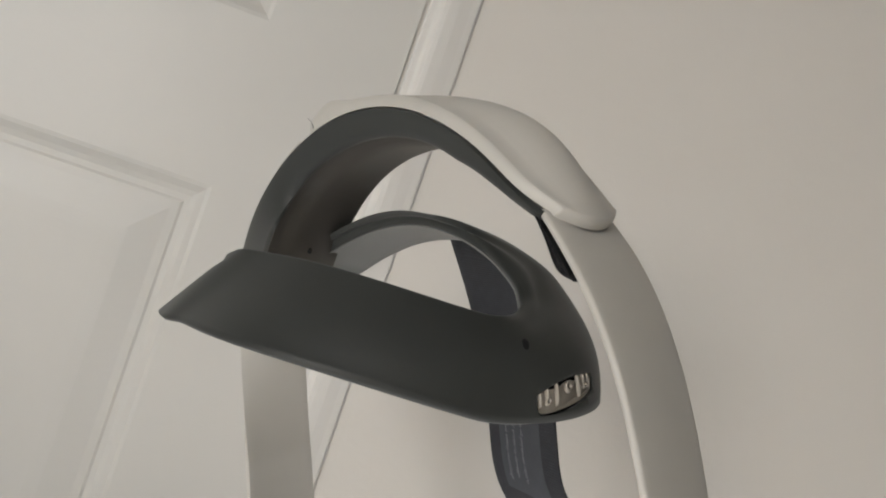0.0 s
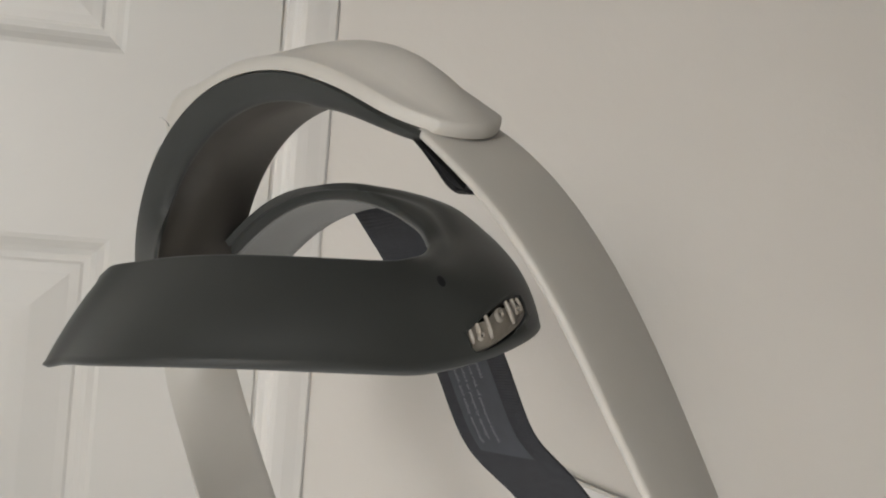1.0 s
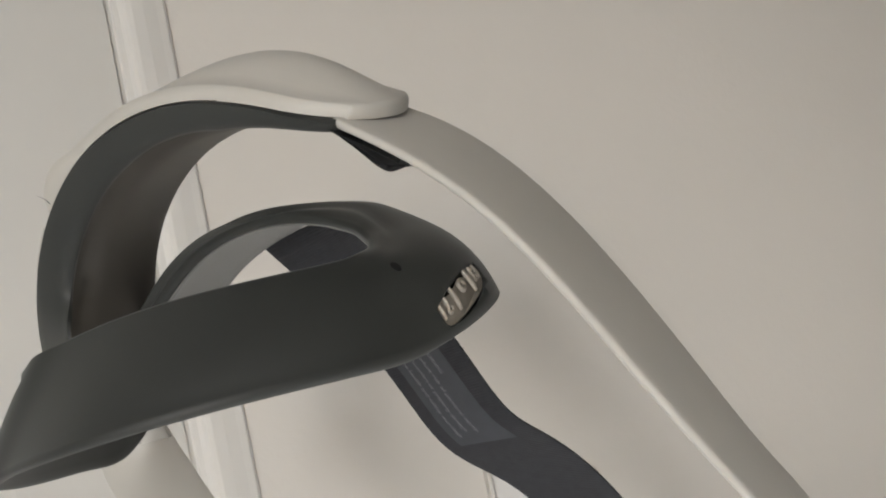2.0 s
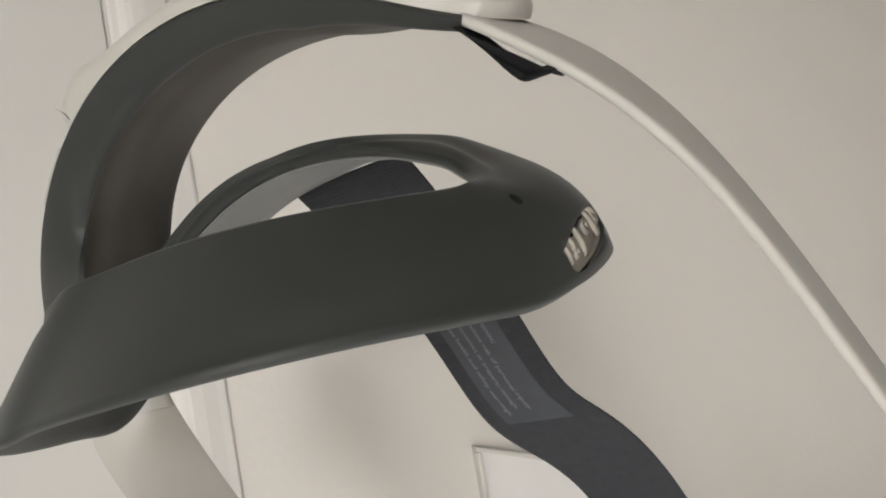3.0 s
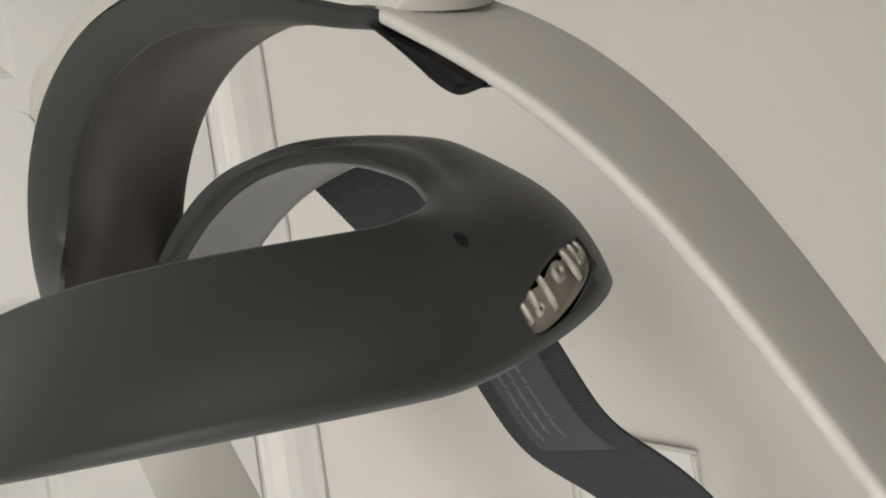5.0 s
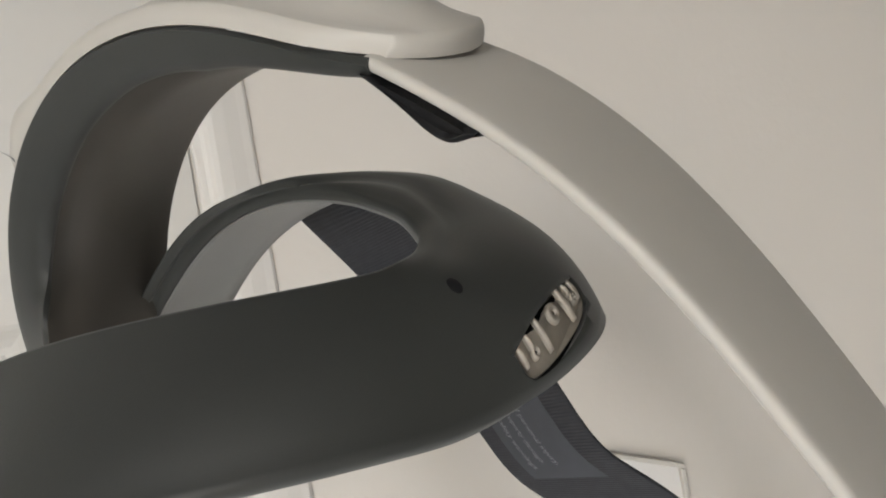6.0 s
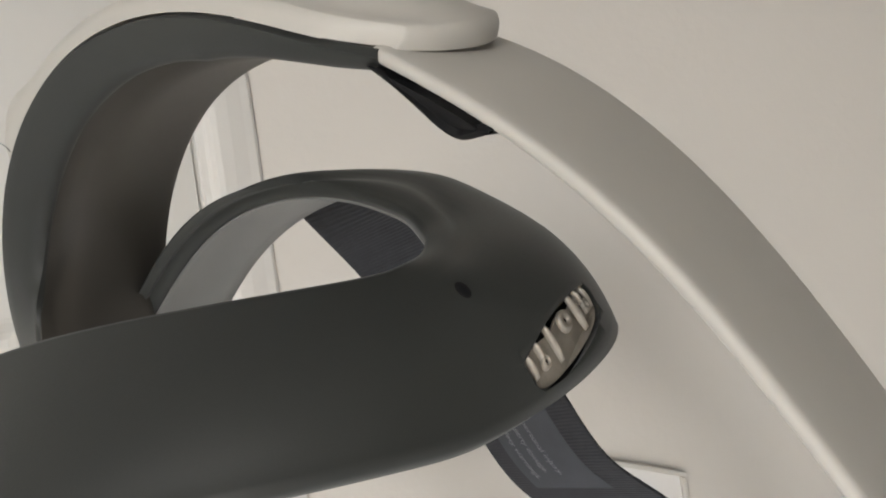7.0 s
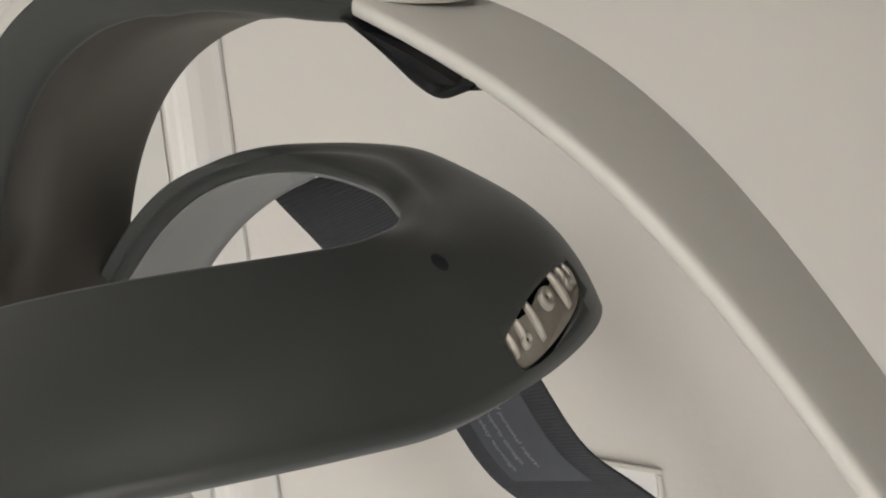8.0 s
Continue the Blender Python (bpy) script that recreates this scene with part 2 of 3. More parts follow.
# ---- the headset ----
AN = mm((-17.3, -0.8, 296.9), (-7.5, -17.5, 282.4), (-0.2, -30.1, 269.9), (3.6, -36.9, 254.2), (7.4, -40.7, 235.7), (16.0, -44.5, 215.6), (27.4, -46.9, 191.1))
AF = mm((7.1, 17.2, 297.8), (14.7, 1.6, 288.7), (21.8, -8.2, 275.9), (28.0, -14.4, 258.5), (33.9, -20.4, 237.2), (39.6, -27.9, 212.9), (45.0, -37.0, 185.7))
FT = mm((-103.7, 54.7, 264.4), (-83.9, 37.2, 269.7), (-71.6, 22.2, 272.7), (-61.6, 11.1, 270.9), (-42.9, 6.2, 270.8), (-22.5, 4.3, 265.4), (-19.0, 6.8, 267.0))
FB = mm((-112.1, 51.7, 241.6), (-95.2, 27.5, 248.5), (-100.5, -1.2, 249.0), (-70.8, -14.6, 256.3), (-27.7, -17.0, 247.1), (-4.6, -5.7, 230.9), (13.4, 8.1, 247.8))
BR = mm((-77.5, 129.7, 243.3), (-67.7, 133.0, 263.4), (-47.0, 110.8, 274.6), (-40.5, 79.3, 291.9), (-34.6, 58.5, 296.3), (16.1, 38.4, 281.5), (22.0, 25.8, 247.6))
BI = mm((-80.1, 143.3, 242.4), (-51.9, 128.4, 269.5), (-42.0, 106.6, 286.3), (-28.8, 75.3, 288.9), (-12.8, 46.1, 283.8), (-3.9, 29.4, 270.2), (-13.7, 12.7, 267.7))
BB = mm((-58.6, 162.1, 233.7), (-40.0, 156.1, 250.2), (-31.6, 145.0, 267.1), (-20.1, 128.9, 276.3), (-3.0, 108.0, 277.8), (-1.3, 76.5, 277.7), (-15.5, 22.2, 274.1))
AO = mm((-95.3, 129.0, 254.4), (-92.4, 107.8, 289.0), (-75.8, 89.4, 319.3), (-58.4, 59.0, 328.4), (-34.2, 23.2, 322.1), (-29.5, 3.0, 300.0), (-16.7, -2.4, 296.3))
AC = mm((-84.5, 86.8, 257.1), (-85.9, 111.4, 271.9), (-80.1, 114.2, 283.1), (-73.8, 98.1, 295.8), (-62.0, 71.3, 311.6), (-42.9, 42.5, 320.3), (-25.5, 15.6, 300.4))
AI = mm((-57.1, 127.9, 268.8), (-50.2, 136.8, 277.7), (-54.8, 143.0, 282.3), (-48.8, 142.7, 289.6), (-38.4, 127.4, 301.7), (-35.6, 95.5, 315.1), (-13.4, 55.7, 309.1))
LL = mm((-86.0, 115.9, 225.4), (-94.3, 140.6, 222.7), (-87.8, 135.2, 199.3), (-76.6, 113.5, 151.4))
LR = mm((-66.5, 89.3, 220.3), (-67.7, 141.0, 245.9), (-68.7, 157.7, 221.5), (-50.6, 131.0, 150.7))
SR = mm((-5.5, 60.5, 275.6), (28.6, 85.5, 247.0), (38.0, 86.3, 200.8), (35.1, 71.6, 184.5), (27.9, 65.0, 194.6), (46.8, 62.9, 192.0), (69.1, 68.2, 139.0))
SL = mm((-16.6, 111.1, 274.7), (8.4, 109.7, 231.2), (15.9, 99.0, 201.9), (10.5, 93.5, 185.8), (14.1, 94.6, 178.7), (34.8, 93.7, 173.0), (42.5, 86.0, 147.7))
FL = mm((-18.0, 5.9, 295.6), (-19.1, -8.7, 291.1), (-22.1, -0.2, 302.6), (-14.5, 2.2, 293.7), (-10.1, -8.5, 282.3), (-18.7, -13.2, 277.7), (5.1, 3.2, 283.1))
BL = mm((-117.1, 72.5, 239.7), (-121.5, 118.1, 224.4), (-103.8, 142.7, 221.0), (-72.5, 158.6, 209.3), (-65.0, 177.1, 218.3))

headset = tagged(new("headset"), "pale grey head-worn headset with dark padding and a black strap", "headset")
# the parts are built upright and lean together
headset.matrix_world = Matrix.Translation((0, 0, 1.26)) @ Euler((radians(-5.79), radians(8.94), radians(-4.74))).to_matrix().to_4x4().inverted() @ Matrix.Translation((0, 0, -1.26))
HUB = Vector((-0.045, 0.060, 1.255))


def band(near, far, n, across, crown, out_from):
    """Rows of points across a band between two edges, crowned away from a point."""
    rows = []
    for a, b in zip(near, far):
        mid = (a + b) / 2
        away = mid - out_from
        w = (b - a).normalized()
        away = (away - w * away.dot(w)).normalized()
        rows.append([a.lerp(b, k / across) + away * crown * (1 - (2 * k / across - 1) ** 2) for k in range(across + 1)])
    return rows


def extended(line, metres, n=10, pull=Vector((0, 0, -1)), bend=0.5):
    """The line, carried on past its end and bending towards pull."""
    way = (line[-1] - line[-4]).normalized()
    out = list(line)
    for k in range(n):
        way = (way + pull * bend / n).normalized()
        out.append(out[-1] + way * metres / n)
    return out



WIDE = Vector((0.905, 0.425, 0.0))  # across the hoop, from its near edge to its far edge
BACK = Vector((-0.425, 0.905, 0.0))


def turn_of(p):
    """The angle of a point round the hoop, from the near side over the top to the far side."""
    o = p - HUB
    return math.atan2(o.z, -o.dot(BACK))


def at_turns(line, turns):
    """The places of a line at given angles round the hoop, held to its ends beyond them."""
    marks = sorted((turn_of(p), i) for i, p in enumerate(line))
    out = []
    for a in turns:
        if a <= marks[0][0]:
            out.append(None)
            continue
        if a >= marks[-1][0]:
            out.append(None)
            continue
        for (u, i), (v, j) in zip(marks, marks[1:]):
            if u <= a <= v:
                out.append(line[i].lerp(line[j], (a - u) / max(v - u, 1e-9)))
                break
    return out


def outward(points, i):
    t = (points[min(i + 1, len(points) - 1)] - points[max(i - 1, 0)]).normalized()
    n = t.cross(WIDE).normalized()
    return n if n.dot(points[i] - HUB) > 0 else -n


# the near side arm: a broad flat band from the cap downwards
n_arm = 48
near = sampled(AN, n_arm)
far = sampled(AF, n_arm)
gaps = [b - a for a, b in zip(near, far)]
keep = int(n_arm * 0.86)
gaps = gaps[:keep] + [gaps[keep]] * (n_arm - keep)
gaps = smoothed(gaps, 12)
near = extended(near, 0.246, 14, bend=0.9)
gaps += [gaps[-1]] * (len(near) - len(gaps))
far = [a + g for a, g in zip(near, gaps)]
arm = part("side_arm", grid(band(near, far, n_arm, 10, 0.0010, HUB)), SHELL, headset)
thick(arm, 0.0022, 0, 0.0009)

# the brow pad: a dark arch with a thick rounded lip and a hollow inner face
N_ARCH = 72
lip = sampled(AO, N_ARCH)
lip = smoothed(extended(lip[::-1], 0.014, 8, Vector((0, 0, -1)), 0.12)[::-1], 10)
N_ARCH = len(lip)
turns = [turn_of(p) for p in lip]


def across(line, fallback):
    """The line's points opposite the lip's; where it is not there, the lip moved over by the nearest offset."""
    found = at_turns(line, turns)
    known = [i for i, p in enumerate(found) if p]
    gaps = []
    for i, p in enumerate(found):
        k = i if p else min(known, key=lambda j: abs(j - i))
        gaps.append(found[k] - lip[k])
    return smoothed(gaps, 40)


def lip_normals():
    """Outward directions along the lip, each kept in line with its neighbour, from the crown down both sides."""
    found = [outward(lip, i) for i in range(N_ARCH)]
    half = N_ARCH // 2
    for i in list(range(half - 1, -1, -1)):
        if found[i].dot(found[i + 1]) < 0:
            found[i] = -found[i]
    for i in range(half + 1, N_ARCH):
        if found[i].dot(found[i - 1]) < 0:
            found[i] = -found[i]
    return [v.normalized() for v in smoothed(found, 6)]


LIP_OUT = lip_normals()
crease_gap, inner_gap = across(sampled(AC, 120), None), across(sampled(AI, 120), None)
rows = []
for i, a in enumerate(lip):
    f = min(1.0, (N_ARCH - 1 - i) / 14)
    c = a + crease_gap[i] * (0.35 + 0.65 * f)
    b = a + inner_gap[i] * f + WIDE * 0.017 * (1 - f)
    n = LIP_OUT[i]
    row = [a.lerp(c, k / 8) - n * 0.0034 * f * math.sin(math.pi * (k / 8) ** 0.9) for k in range(8)]
    for k in range(15):
        g = k / 14
        row.append(c.lerp(b, g) + n * f * (0.0042 * math.exp(-((g - 0.07) / 0.10) ** 2) * min(1.0, g / 0.05) - 0.0016 * math.sin(math.pi * g ** 0.75)))
    rows.append(row)
for _ in range(1):
    rows = [[r[0]] + [(a + 2 * b + c) / 4 for a, b, c in zip(r, r[1:], r[2:])] + [r[-1]] for r in rows]
pad = part("brow_pad", grid([[r[7] + n * 0.0014, r[8] + n * 0.0006] + r[9:] for r, n in zip(rows, LIP_OUT)]), FOAM, headset, "dark grey-brown moulded inner padding")
thick(pad, 0.0016, 0, 0.0006)
lip_part = part("pad_rim", grid([r[:9] for r in rows]), RUBBER, headset, "dark green-grey rubber rim round the padding")
thick(lip_part, 0.0016, 0, 0.0006)

# a dark stud low on the padding, and a loose thread at the cap's end
STUD = Vector((-0.0853, 0.1254, 1.2636))
spot, out = min(((p, n) for r, n in zip(rows, LIP_OUT) for p in r[6:16]), key=lambda pn: (pn[0] - STUD).length)
bm = bmesh.new()
bmesh.ops.create_uvsphere(bm, u_segments=16, v_segments=8, radius=0.0011)
for v in bm.verts:
    v.co = spot + v.co - out * (0.0008 + 0.6 * v.co.dot(out) * -1)
part("stud", bm, GLOSS, headset, "small black stud in the padding")
root = Vector((-0.0763, 0.0894, 1.3059))
tip = root + Vector((-0.0028, -0.0008, 0.0038))
rows_thread = []
for k in range(7):
    f = k / 6
    centre = root.lerp(tip, f) + Vector((0.0005, 0, 0.0003)) * math.sin(math.pi * f)
    r = 0.00016 * (1 - 0.7 * f)
    rows_thread.append([centre + Vector((math.cos(math.pi * j / 3) * r, math.sin(math.pi * j / 3) * r, 0)) for j in range(7)])
part("thread", grid(rows_thread), PATCH, headset, "loose dark thread")

# the pale shell behind the pad, running on into the far arm
shell_rows = []
for i, r in list(enumerate(rows))[24:int(N_ARCH * 0.40)]:
    n = LIP_OUT[i]
    shell_rows.append([r[0] + n * 0.0016] + [r[0].lerp(r[8], 0.3) + n * 0.0024] + [q + n * 0.0026 for q in r[8::2]])
shell = part("outer_shell", grid(shell_rows), SHELL, headset)
thick(shell, 0.0010, 0, 0.0004)

# the far side arm, seen on its inner face: it runs on from the shell
def carried_up(ctrl):
    line = sampled(ctrl, 30, 0.14, 1.0)
    up = extended(line[::-1], 0.006, 4, Vector((0, 1, 0)), 0.1)
    return smoothed(even(up[::-1], 38), 6)


left, right = extended(carried_up(LL), 0.195, bend=0.5), extended(carried_up(LR), 0.195, bend=0.5)
for line in (left, right):
    for i in range(30):
        line[i] = line[i] + (line[i] - Vector((-0.07, -0.125, 1.275))).normalized() * 0.062 * (1 - i / 30) ** 1.2
arm2 = part("side_arm", grid(band(left, right, 26, 10, 0.0006, HUB)), SHELL, headset)
thick(arm2, 0.0024, 0, 0.001)

# the cap: a pale crowned shell over the arch with a ridge along its edge and rounded ends
cap_from = min(range(N_ARCH), key=lambda i: (lip[i] - Vector((-0.0763, 0.0894, 1.3059))).length)
cap_line = even(lip[cap_from:], 60)
rows = []
for i, a in enumerate(cap_line):
    s = i / 59
    n = outward(cap_line, i)
    t = WIDE.cross(n).normalized()
    t = t if t.dot(cap_line[min(i + 1, 59)] - cap_line[max(i - 1, 0)]) > 0 else -t
    rise = 0.0047 - 0.0017 * s + 0.0040 * math.exp(-((s - 0.07) / 0.08) ** 2)
    wide = -0.002 + 0.0134 * s + 0.0055 * math.sin(math.pi * s) - a.dot(WIDE)
    wide *= 0.40 + 0.60 * min(1.0, s / 0.34) ** 1.5
    crown = 0.0006 + 0.0062 * math.sin(math.pi * s ** 2.6)
    ease = max(0.0, (s - 0.72) / 0.28) ** 2
    start = max(0.0, (0.2 - s) / 0.2) ** 2
    section = [(0.0, 0.0), (0.0006, rise * 0.5), (0.0013, rise * 0.93), (0.0018, rise), (0.0038, rise + 0.0003)]
    for k in range(1, 12):
        f = k / 12
        section.append((0.0038 + (wide - 0.0076) * f, rise + crown * math.sin(math.pi * f)))
    section += [(wide - 0.0038, rise), (wide - 0.0012, rise * 0.9), (wide, rise * 0.7)]
    rows.append([a + WIDE * x + n * (y + 0.0006) + t * (ease * (0.0042 * (x / wide) * (1 - x / wide) * 4 - 0.0035 * (x / wide) ** 5) - start * 0.004 * (1 - (2 * x / wide - 1) ** 2)) + WIDE * 0.0025 * max(0.0, (s - 0.88) / 0.12) ** 2 * (1 - x / wide) ** 3 for x, y in section])
for end, way in ((0, -1), (-1, 1)):
    base, i = rows[end], 0 if end == 0 else 59
    n = outward(cap_line, i)
    t = WIDE.cross(n).normalized()
    t = (t if t.dot(cap_line[min(i + 1, 59)] - cap_line[max(i - 1, 0)]) > 0 else -t) * way
    lift = [(p - cap_line[i]).dot(n) for p in base]
    for f, out in ((0.93, 0.0005), (0.7, 0.0009), (0.45, 0.0010)) + (((0.1, 0.0009),) if end else ()):
        row = [p - n * h * (1 - f) + t * out for p, h in zip(base, lift)]
        if end == 0:
            rows.insert(0, row)
        else:
            rows.append(row)
bm = grid(rows)
bm.verts.ensure_lookup_table()
width = len(rows[0])
for e in bm.edges:
    if all(v.index % width == 3 for v in e.verts):
        e.smooth = False
bmesh.ops.recalc_face_normals(bm, faces=bm.faces)
cap = part("cap", bm, SHELL, headset, "smooth pale crowned cap")

# the black tongue under the near arm
edge = sampled(FL, 18, 0.36, 0.8)
arm_edge = sampled(AN, 120)
top = [arm_edge[int(k * 21 / 23)] + (HUB - arm_edge[int(k * 21 / 23)]).normalized() * 0.0022 for k in range(24)]
edge = smoothed(edge + [edge[-1].lerp(top[-1], k / 6) for k in range(1, 7)], 2)
rows = []
for a, c in zip(edge, top):
    inward = (HUB - c).normalized()
    down = (a - c).normalized() if (a - c).length > 1e-5 else inward
    row = [c, c.lerp(a, 0.4), c.lerp(a, 0.62) + WIDE * 0.0007, a - down * 0.0022 + WIDE * 0.0010]
    for k in range(9):
        turn = math.pi * k / 8
        row.append(a - down * 0.0011 + down * 0.0011 * math.sin(turn) + WIDE * (0.0008 - 0.0011 * math.cos(turn)))
    rows.append(row + [a + WIDE * 0.0070 - down * 0.001, c + WIDE * 0.0085 + inward * 0.002, c])
bm = grid(rows)
bm.verts.ensure_lookup_table()
bm.faces.new([bm.verts[23 * len(rows[0]) + j] for j in range(len(rows[0]) - 1)])
bmesh.ops.remove_doubles(bm, verts=bm.verts, dist=1e-6)
bmesh.ops.recalc_face_normals(bm, faces=bm.faces)
for e in bm.edges:
    if len(e.link_faces) == 2 and e.calc_face_angle(0) > radians(40):
        e.smooth = False
tongue = part("tongue", bm, GLOSS, headset, "black tongue with a rounded lower edge")

# the oval head ring: a broad band closed all the way round, wide and domed at its end, with a rolled rim round its eye
def station(e, m, l, inner, far):
    """One cross-section: the rim of the eye, the crest, the lower edge, the inner low edge, and how far it is on the far side."""
    return [*mm(e, m, l, inner), far]


def milli(p):
    return (p.x * 1000, p.y * 1000, p.z * 1000 - 1000)


AXIS = Vector((-0.052, 0.085, 1.245))
stations = []
for k in range(11):
    e, l = bezier(FT, 0.10 + 0.09 * k), bezier(FB, 0.76 * k / 10)
    mid = (e + l) / 2
    out = mid - AXIS
    up = (e - l).normalized()
    out = (out - up * out.dot(up)).normalized()
    stations.append(station(milli(e), milli(mid + out * (0.0016 + 0.0016 * (k / 10) ** 2)), milli(l), milli(l - out * 0.003), 0.0))
stations += [
    station((-15.5, 10, 267), (-8.0, -1.5, 257), (-4, -2.5, 242), (-6, 1, 242), 0.0),
    station((-13, 14.3, 267.4), (0.2, 3.8, 259.5), (8.8, 3.6, 243.7), (6, 7, 243.5), 0.0),
    station((-10.8, 18.8, 268.6), (7.2, 11.4, 261.6), (16.4, 12.6, 244.8), (13, 15.5, 245), 0.0),
    station((-10, 23, 270), (11.0, 23, 265.0), (18.0, 21.6, 246.0), (15.0, 23, 246.5), 0.0),
    station((-10.1, 28, 272.5), (8.4, 37, 271.4), (13.5, 38, 261.5), (11, 38, 260.5), 0.1),
    station(milli(bezier(BI, 0.8)), milli(bezier(BR, 0.8) + Vector((0.0019, 0, 0.0016))), (6.5, 51.5, 272), (3, 50, 271), 0.4),
    station(milli(bezier(BI, 0.72)), milli(bezier(BR, 0.72)), (-3, 73, 279), (-6, 71, 277.5), 0.9),
]
for s in (0.64, 0.56, 0.48, 0.4, 0.32, 0.24, 0.16, 0.08, 0.0):
    low = bezier(BB, 0.12 + 0.92 * s)
    stations.append(station(milli(bezier(BI, s)), milli(bezier(BR, s)), milli(low + Vector((0, 0.002, 0.003))), milli(low), 1.0))
for e, s, far in (((-86, 134, 243), 0.74, 0.8), ((-92, 114, 247), 0.52, 0.5), ((-97, 90, 253), 0.28, 0.25), ((-95, 66, 259), 0.07, 0.0)):
    l = bezier(BL, s)
    mid = (mm(e)[0] + l) / 2 + ((mm(e)[0] + l) / 2 - AXIS).normalized() * 0.001
    stations.append(station(e, milli(mid), milli(l), milli(l + (AXIS - l).normalized() * 0.003), far))
N_RING = 300


def round_loop(points, n, rounds=8):
    """A closed smooth line with the same share of its length for each span as the list has."""
    m = len(points)
    out = []
    for k in range(n):
        x = m * k / n
        i, t = int(x), x - int(x)
        p, a, b, q = (points[(i + d) % m] for d in (-1, 0, 1, 2))
        out.append(0.5 * (2 * a + (b - p) * t + (2 * p - 5 * a + 4 * b - q) * t * t + (3 * a - p - 3 * b + q) * t ** 3))
    for _ in range(rounds):
        out = [(out[i - 1] + 2 * out[i] + out[(i + 1) % n]) / 4 for i in range(n)]
    return out


rim, crest, low_edge, low_in = (round_loop([s[k] for s in stations], N_RING, 22 if k == 1 else 8) for k in range(4))
farness = [v.x for v in round_loop([Vector((s[4], 0, 0)) for s in stations], N_RING)]
OUTER, INNER = 22, 10
rows, lining_rows = [], []
for i in range(N_RING):
    e, m, l, j, far = rim[i], crest[i], low_edge[i], low_in[i], farness[i]
    t = max(0.24, (m - e).length / ((m - e).length + (l - m).length))
    c = (m - e * (1 - t) ** 2 - l * t * t) / (2 * t * (1 - t))
    ahead = rim[(i + 2) % N_RING] - rim[i - 2]
    away = ahead.cross(l - e).normalized()
    if away.dot(m - AXIS) < 0:
        away = -away
    side = ahead.cross(j - e).normalized()
    side = side if side.dot(m - AXIS) > 0 else -side
    over = m + side * far * max(0.0, 0.0008 - side.dot(m - e))
    x = len(stations) * i / N_RING
    bead = min(1.0, max(0.0, (x - 10.0) / 3))
    row = []
    for k in range(OUTER + 1):
        f = (k / OUTER) ** 1.35
        p = e * (1 - f) ** 2 + c * 2 * f * (1 - f) + l * f * f
        if far > 0:
            g = max(0.0, (f - 0.25) / 0.75)
            q = e.lerp(over, f / 0.25) + side * 0.0004 * math.sin(math.pi * f / 0.25) if f < 0.25 else over.lerp(l, g) + side * 0.0008 * math.sin(math.pi * g)
            p = p.lerp(q, min(1.0, far))
        d = f * ((m - e).length + (l - m).length)
        row.append(p + away * bead * (0.0007 * math.exp(-((d - 0.0022) / 0.0014) ** 2) - 0.0006 * math.exp(-((d - 0.0055) / 0.0016) ** 2)) + away * max(0.0, min(1.0, (11 - x) / 2)) * 0.0006 * math.exp(-((1 - f) / 0.06) ** 2))
    # the underside: back from the lower edge to the rim, the band's thickness away
    top_in = e - away * 0.0018 + (j - e).normalized() * 0.0008
    mid_in = (row[OUTER // 2] - away * 0.003).lerp((e + j) / 2 + away * 0.002, far)
    row.append(l.lerp(j, 0.5) - (e - l).normalized() * 0.0006)
    c = (mid_in - j * 0.25 - top_in * 0.25) / 0.5
    under = [j * (1 - f) ** 2 + c * 2 * f * (1 - f) + top_in * f * f for f in (k / INNER for k in range(INNER + 1))]
    rows.append(row + under)
for _ in range(2):
    rows = [[(p + 2 * q + r) / 4 for p, q, r in zip(rows[i - 1], rows[i], rows[(i + 1) % N_RING])] for i in range(N_RING)]
for i in range(int(N_RING * 13.2 / len(stations)), int(N_RING * 26.2 / len(stations))):
    row, inside = [], rows[i][OUTER + 2:]
    for k, p in enumerate(inside):
        q = inside[min(k + 1, INNER)] - inside[max(k - 1, 0)]
        n = q.cross(rows[i + 1][OUTER + 2 + k] - rows[i - 1][OUTER + 2 + k]).normalized()
        row.append(p + (n if n.dot(AXIS - p) > 0 else -n) * 0.0005)
    lining_rows.append(row)
bm = grid([r + [r[0]] for r in rows], close_rows=True)
bmesh.ops.remove_doubles(bm, verts=bm.verts, dist=1e-6)
bmesh.ops.recalc_face_normals(bm, faces=bm.faces)
RING_SURFACE = BVHTree.FromBMesh(bm)
ring = part("head_ring", bm, RUBBER, headset, "matt dark grey oval head ring")
lining = part("lining", grid(lining_rows), LINING, headset, "light grey smooth inner lining")
thick(lining, 0.0004, 0)

# the window in the ring's end, with its toothed metal plate
ALONG = Vector((0.80, 0.556, 0.204)).normalized()
UP = Vector((-0.49, 0.43, 0.75))
UP = (UP - ALONG * UP.dot(ALONG)).normalized()
OUT = ALONG.cross(UP)
SEAT = Vector((0.0009, 0.0013, 1.2501))


def on_ring(p, lift):
    """The place on the ring's outer face under a point, lifted off it."""
    hit = RING_SURFACE.ray_cast(p + OUT * 0.03, -OUT)[0]
    return (hit or p) + OUT * lift


def seat(x, y, z):
    """A place at the window: along it, up it, and out from the ring's face."""
    return on_ring(SEAT + ALONG * x + UP * y, z)


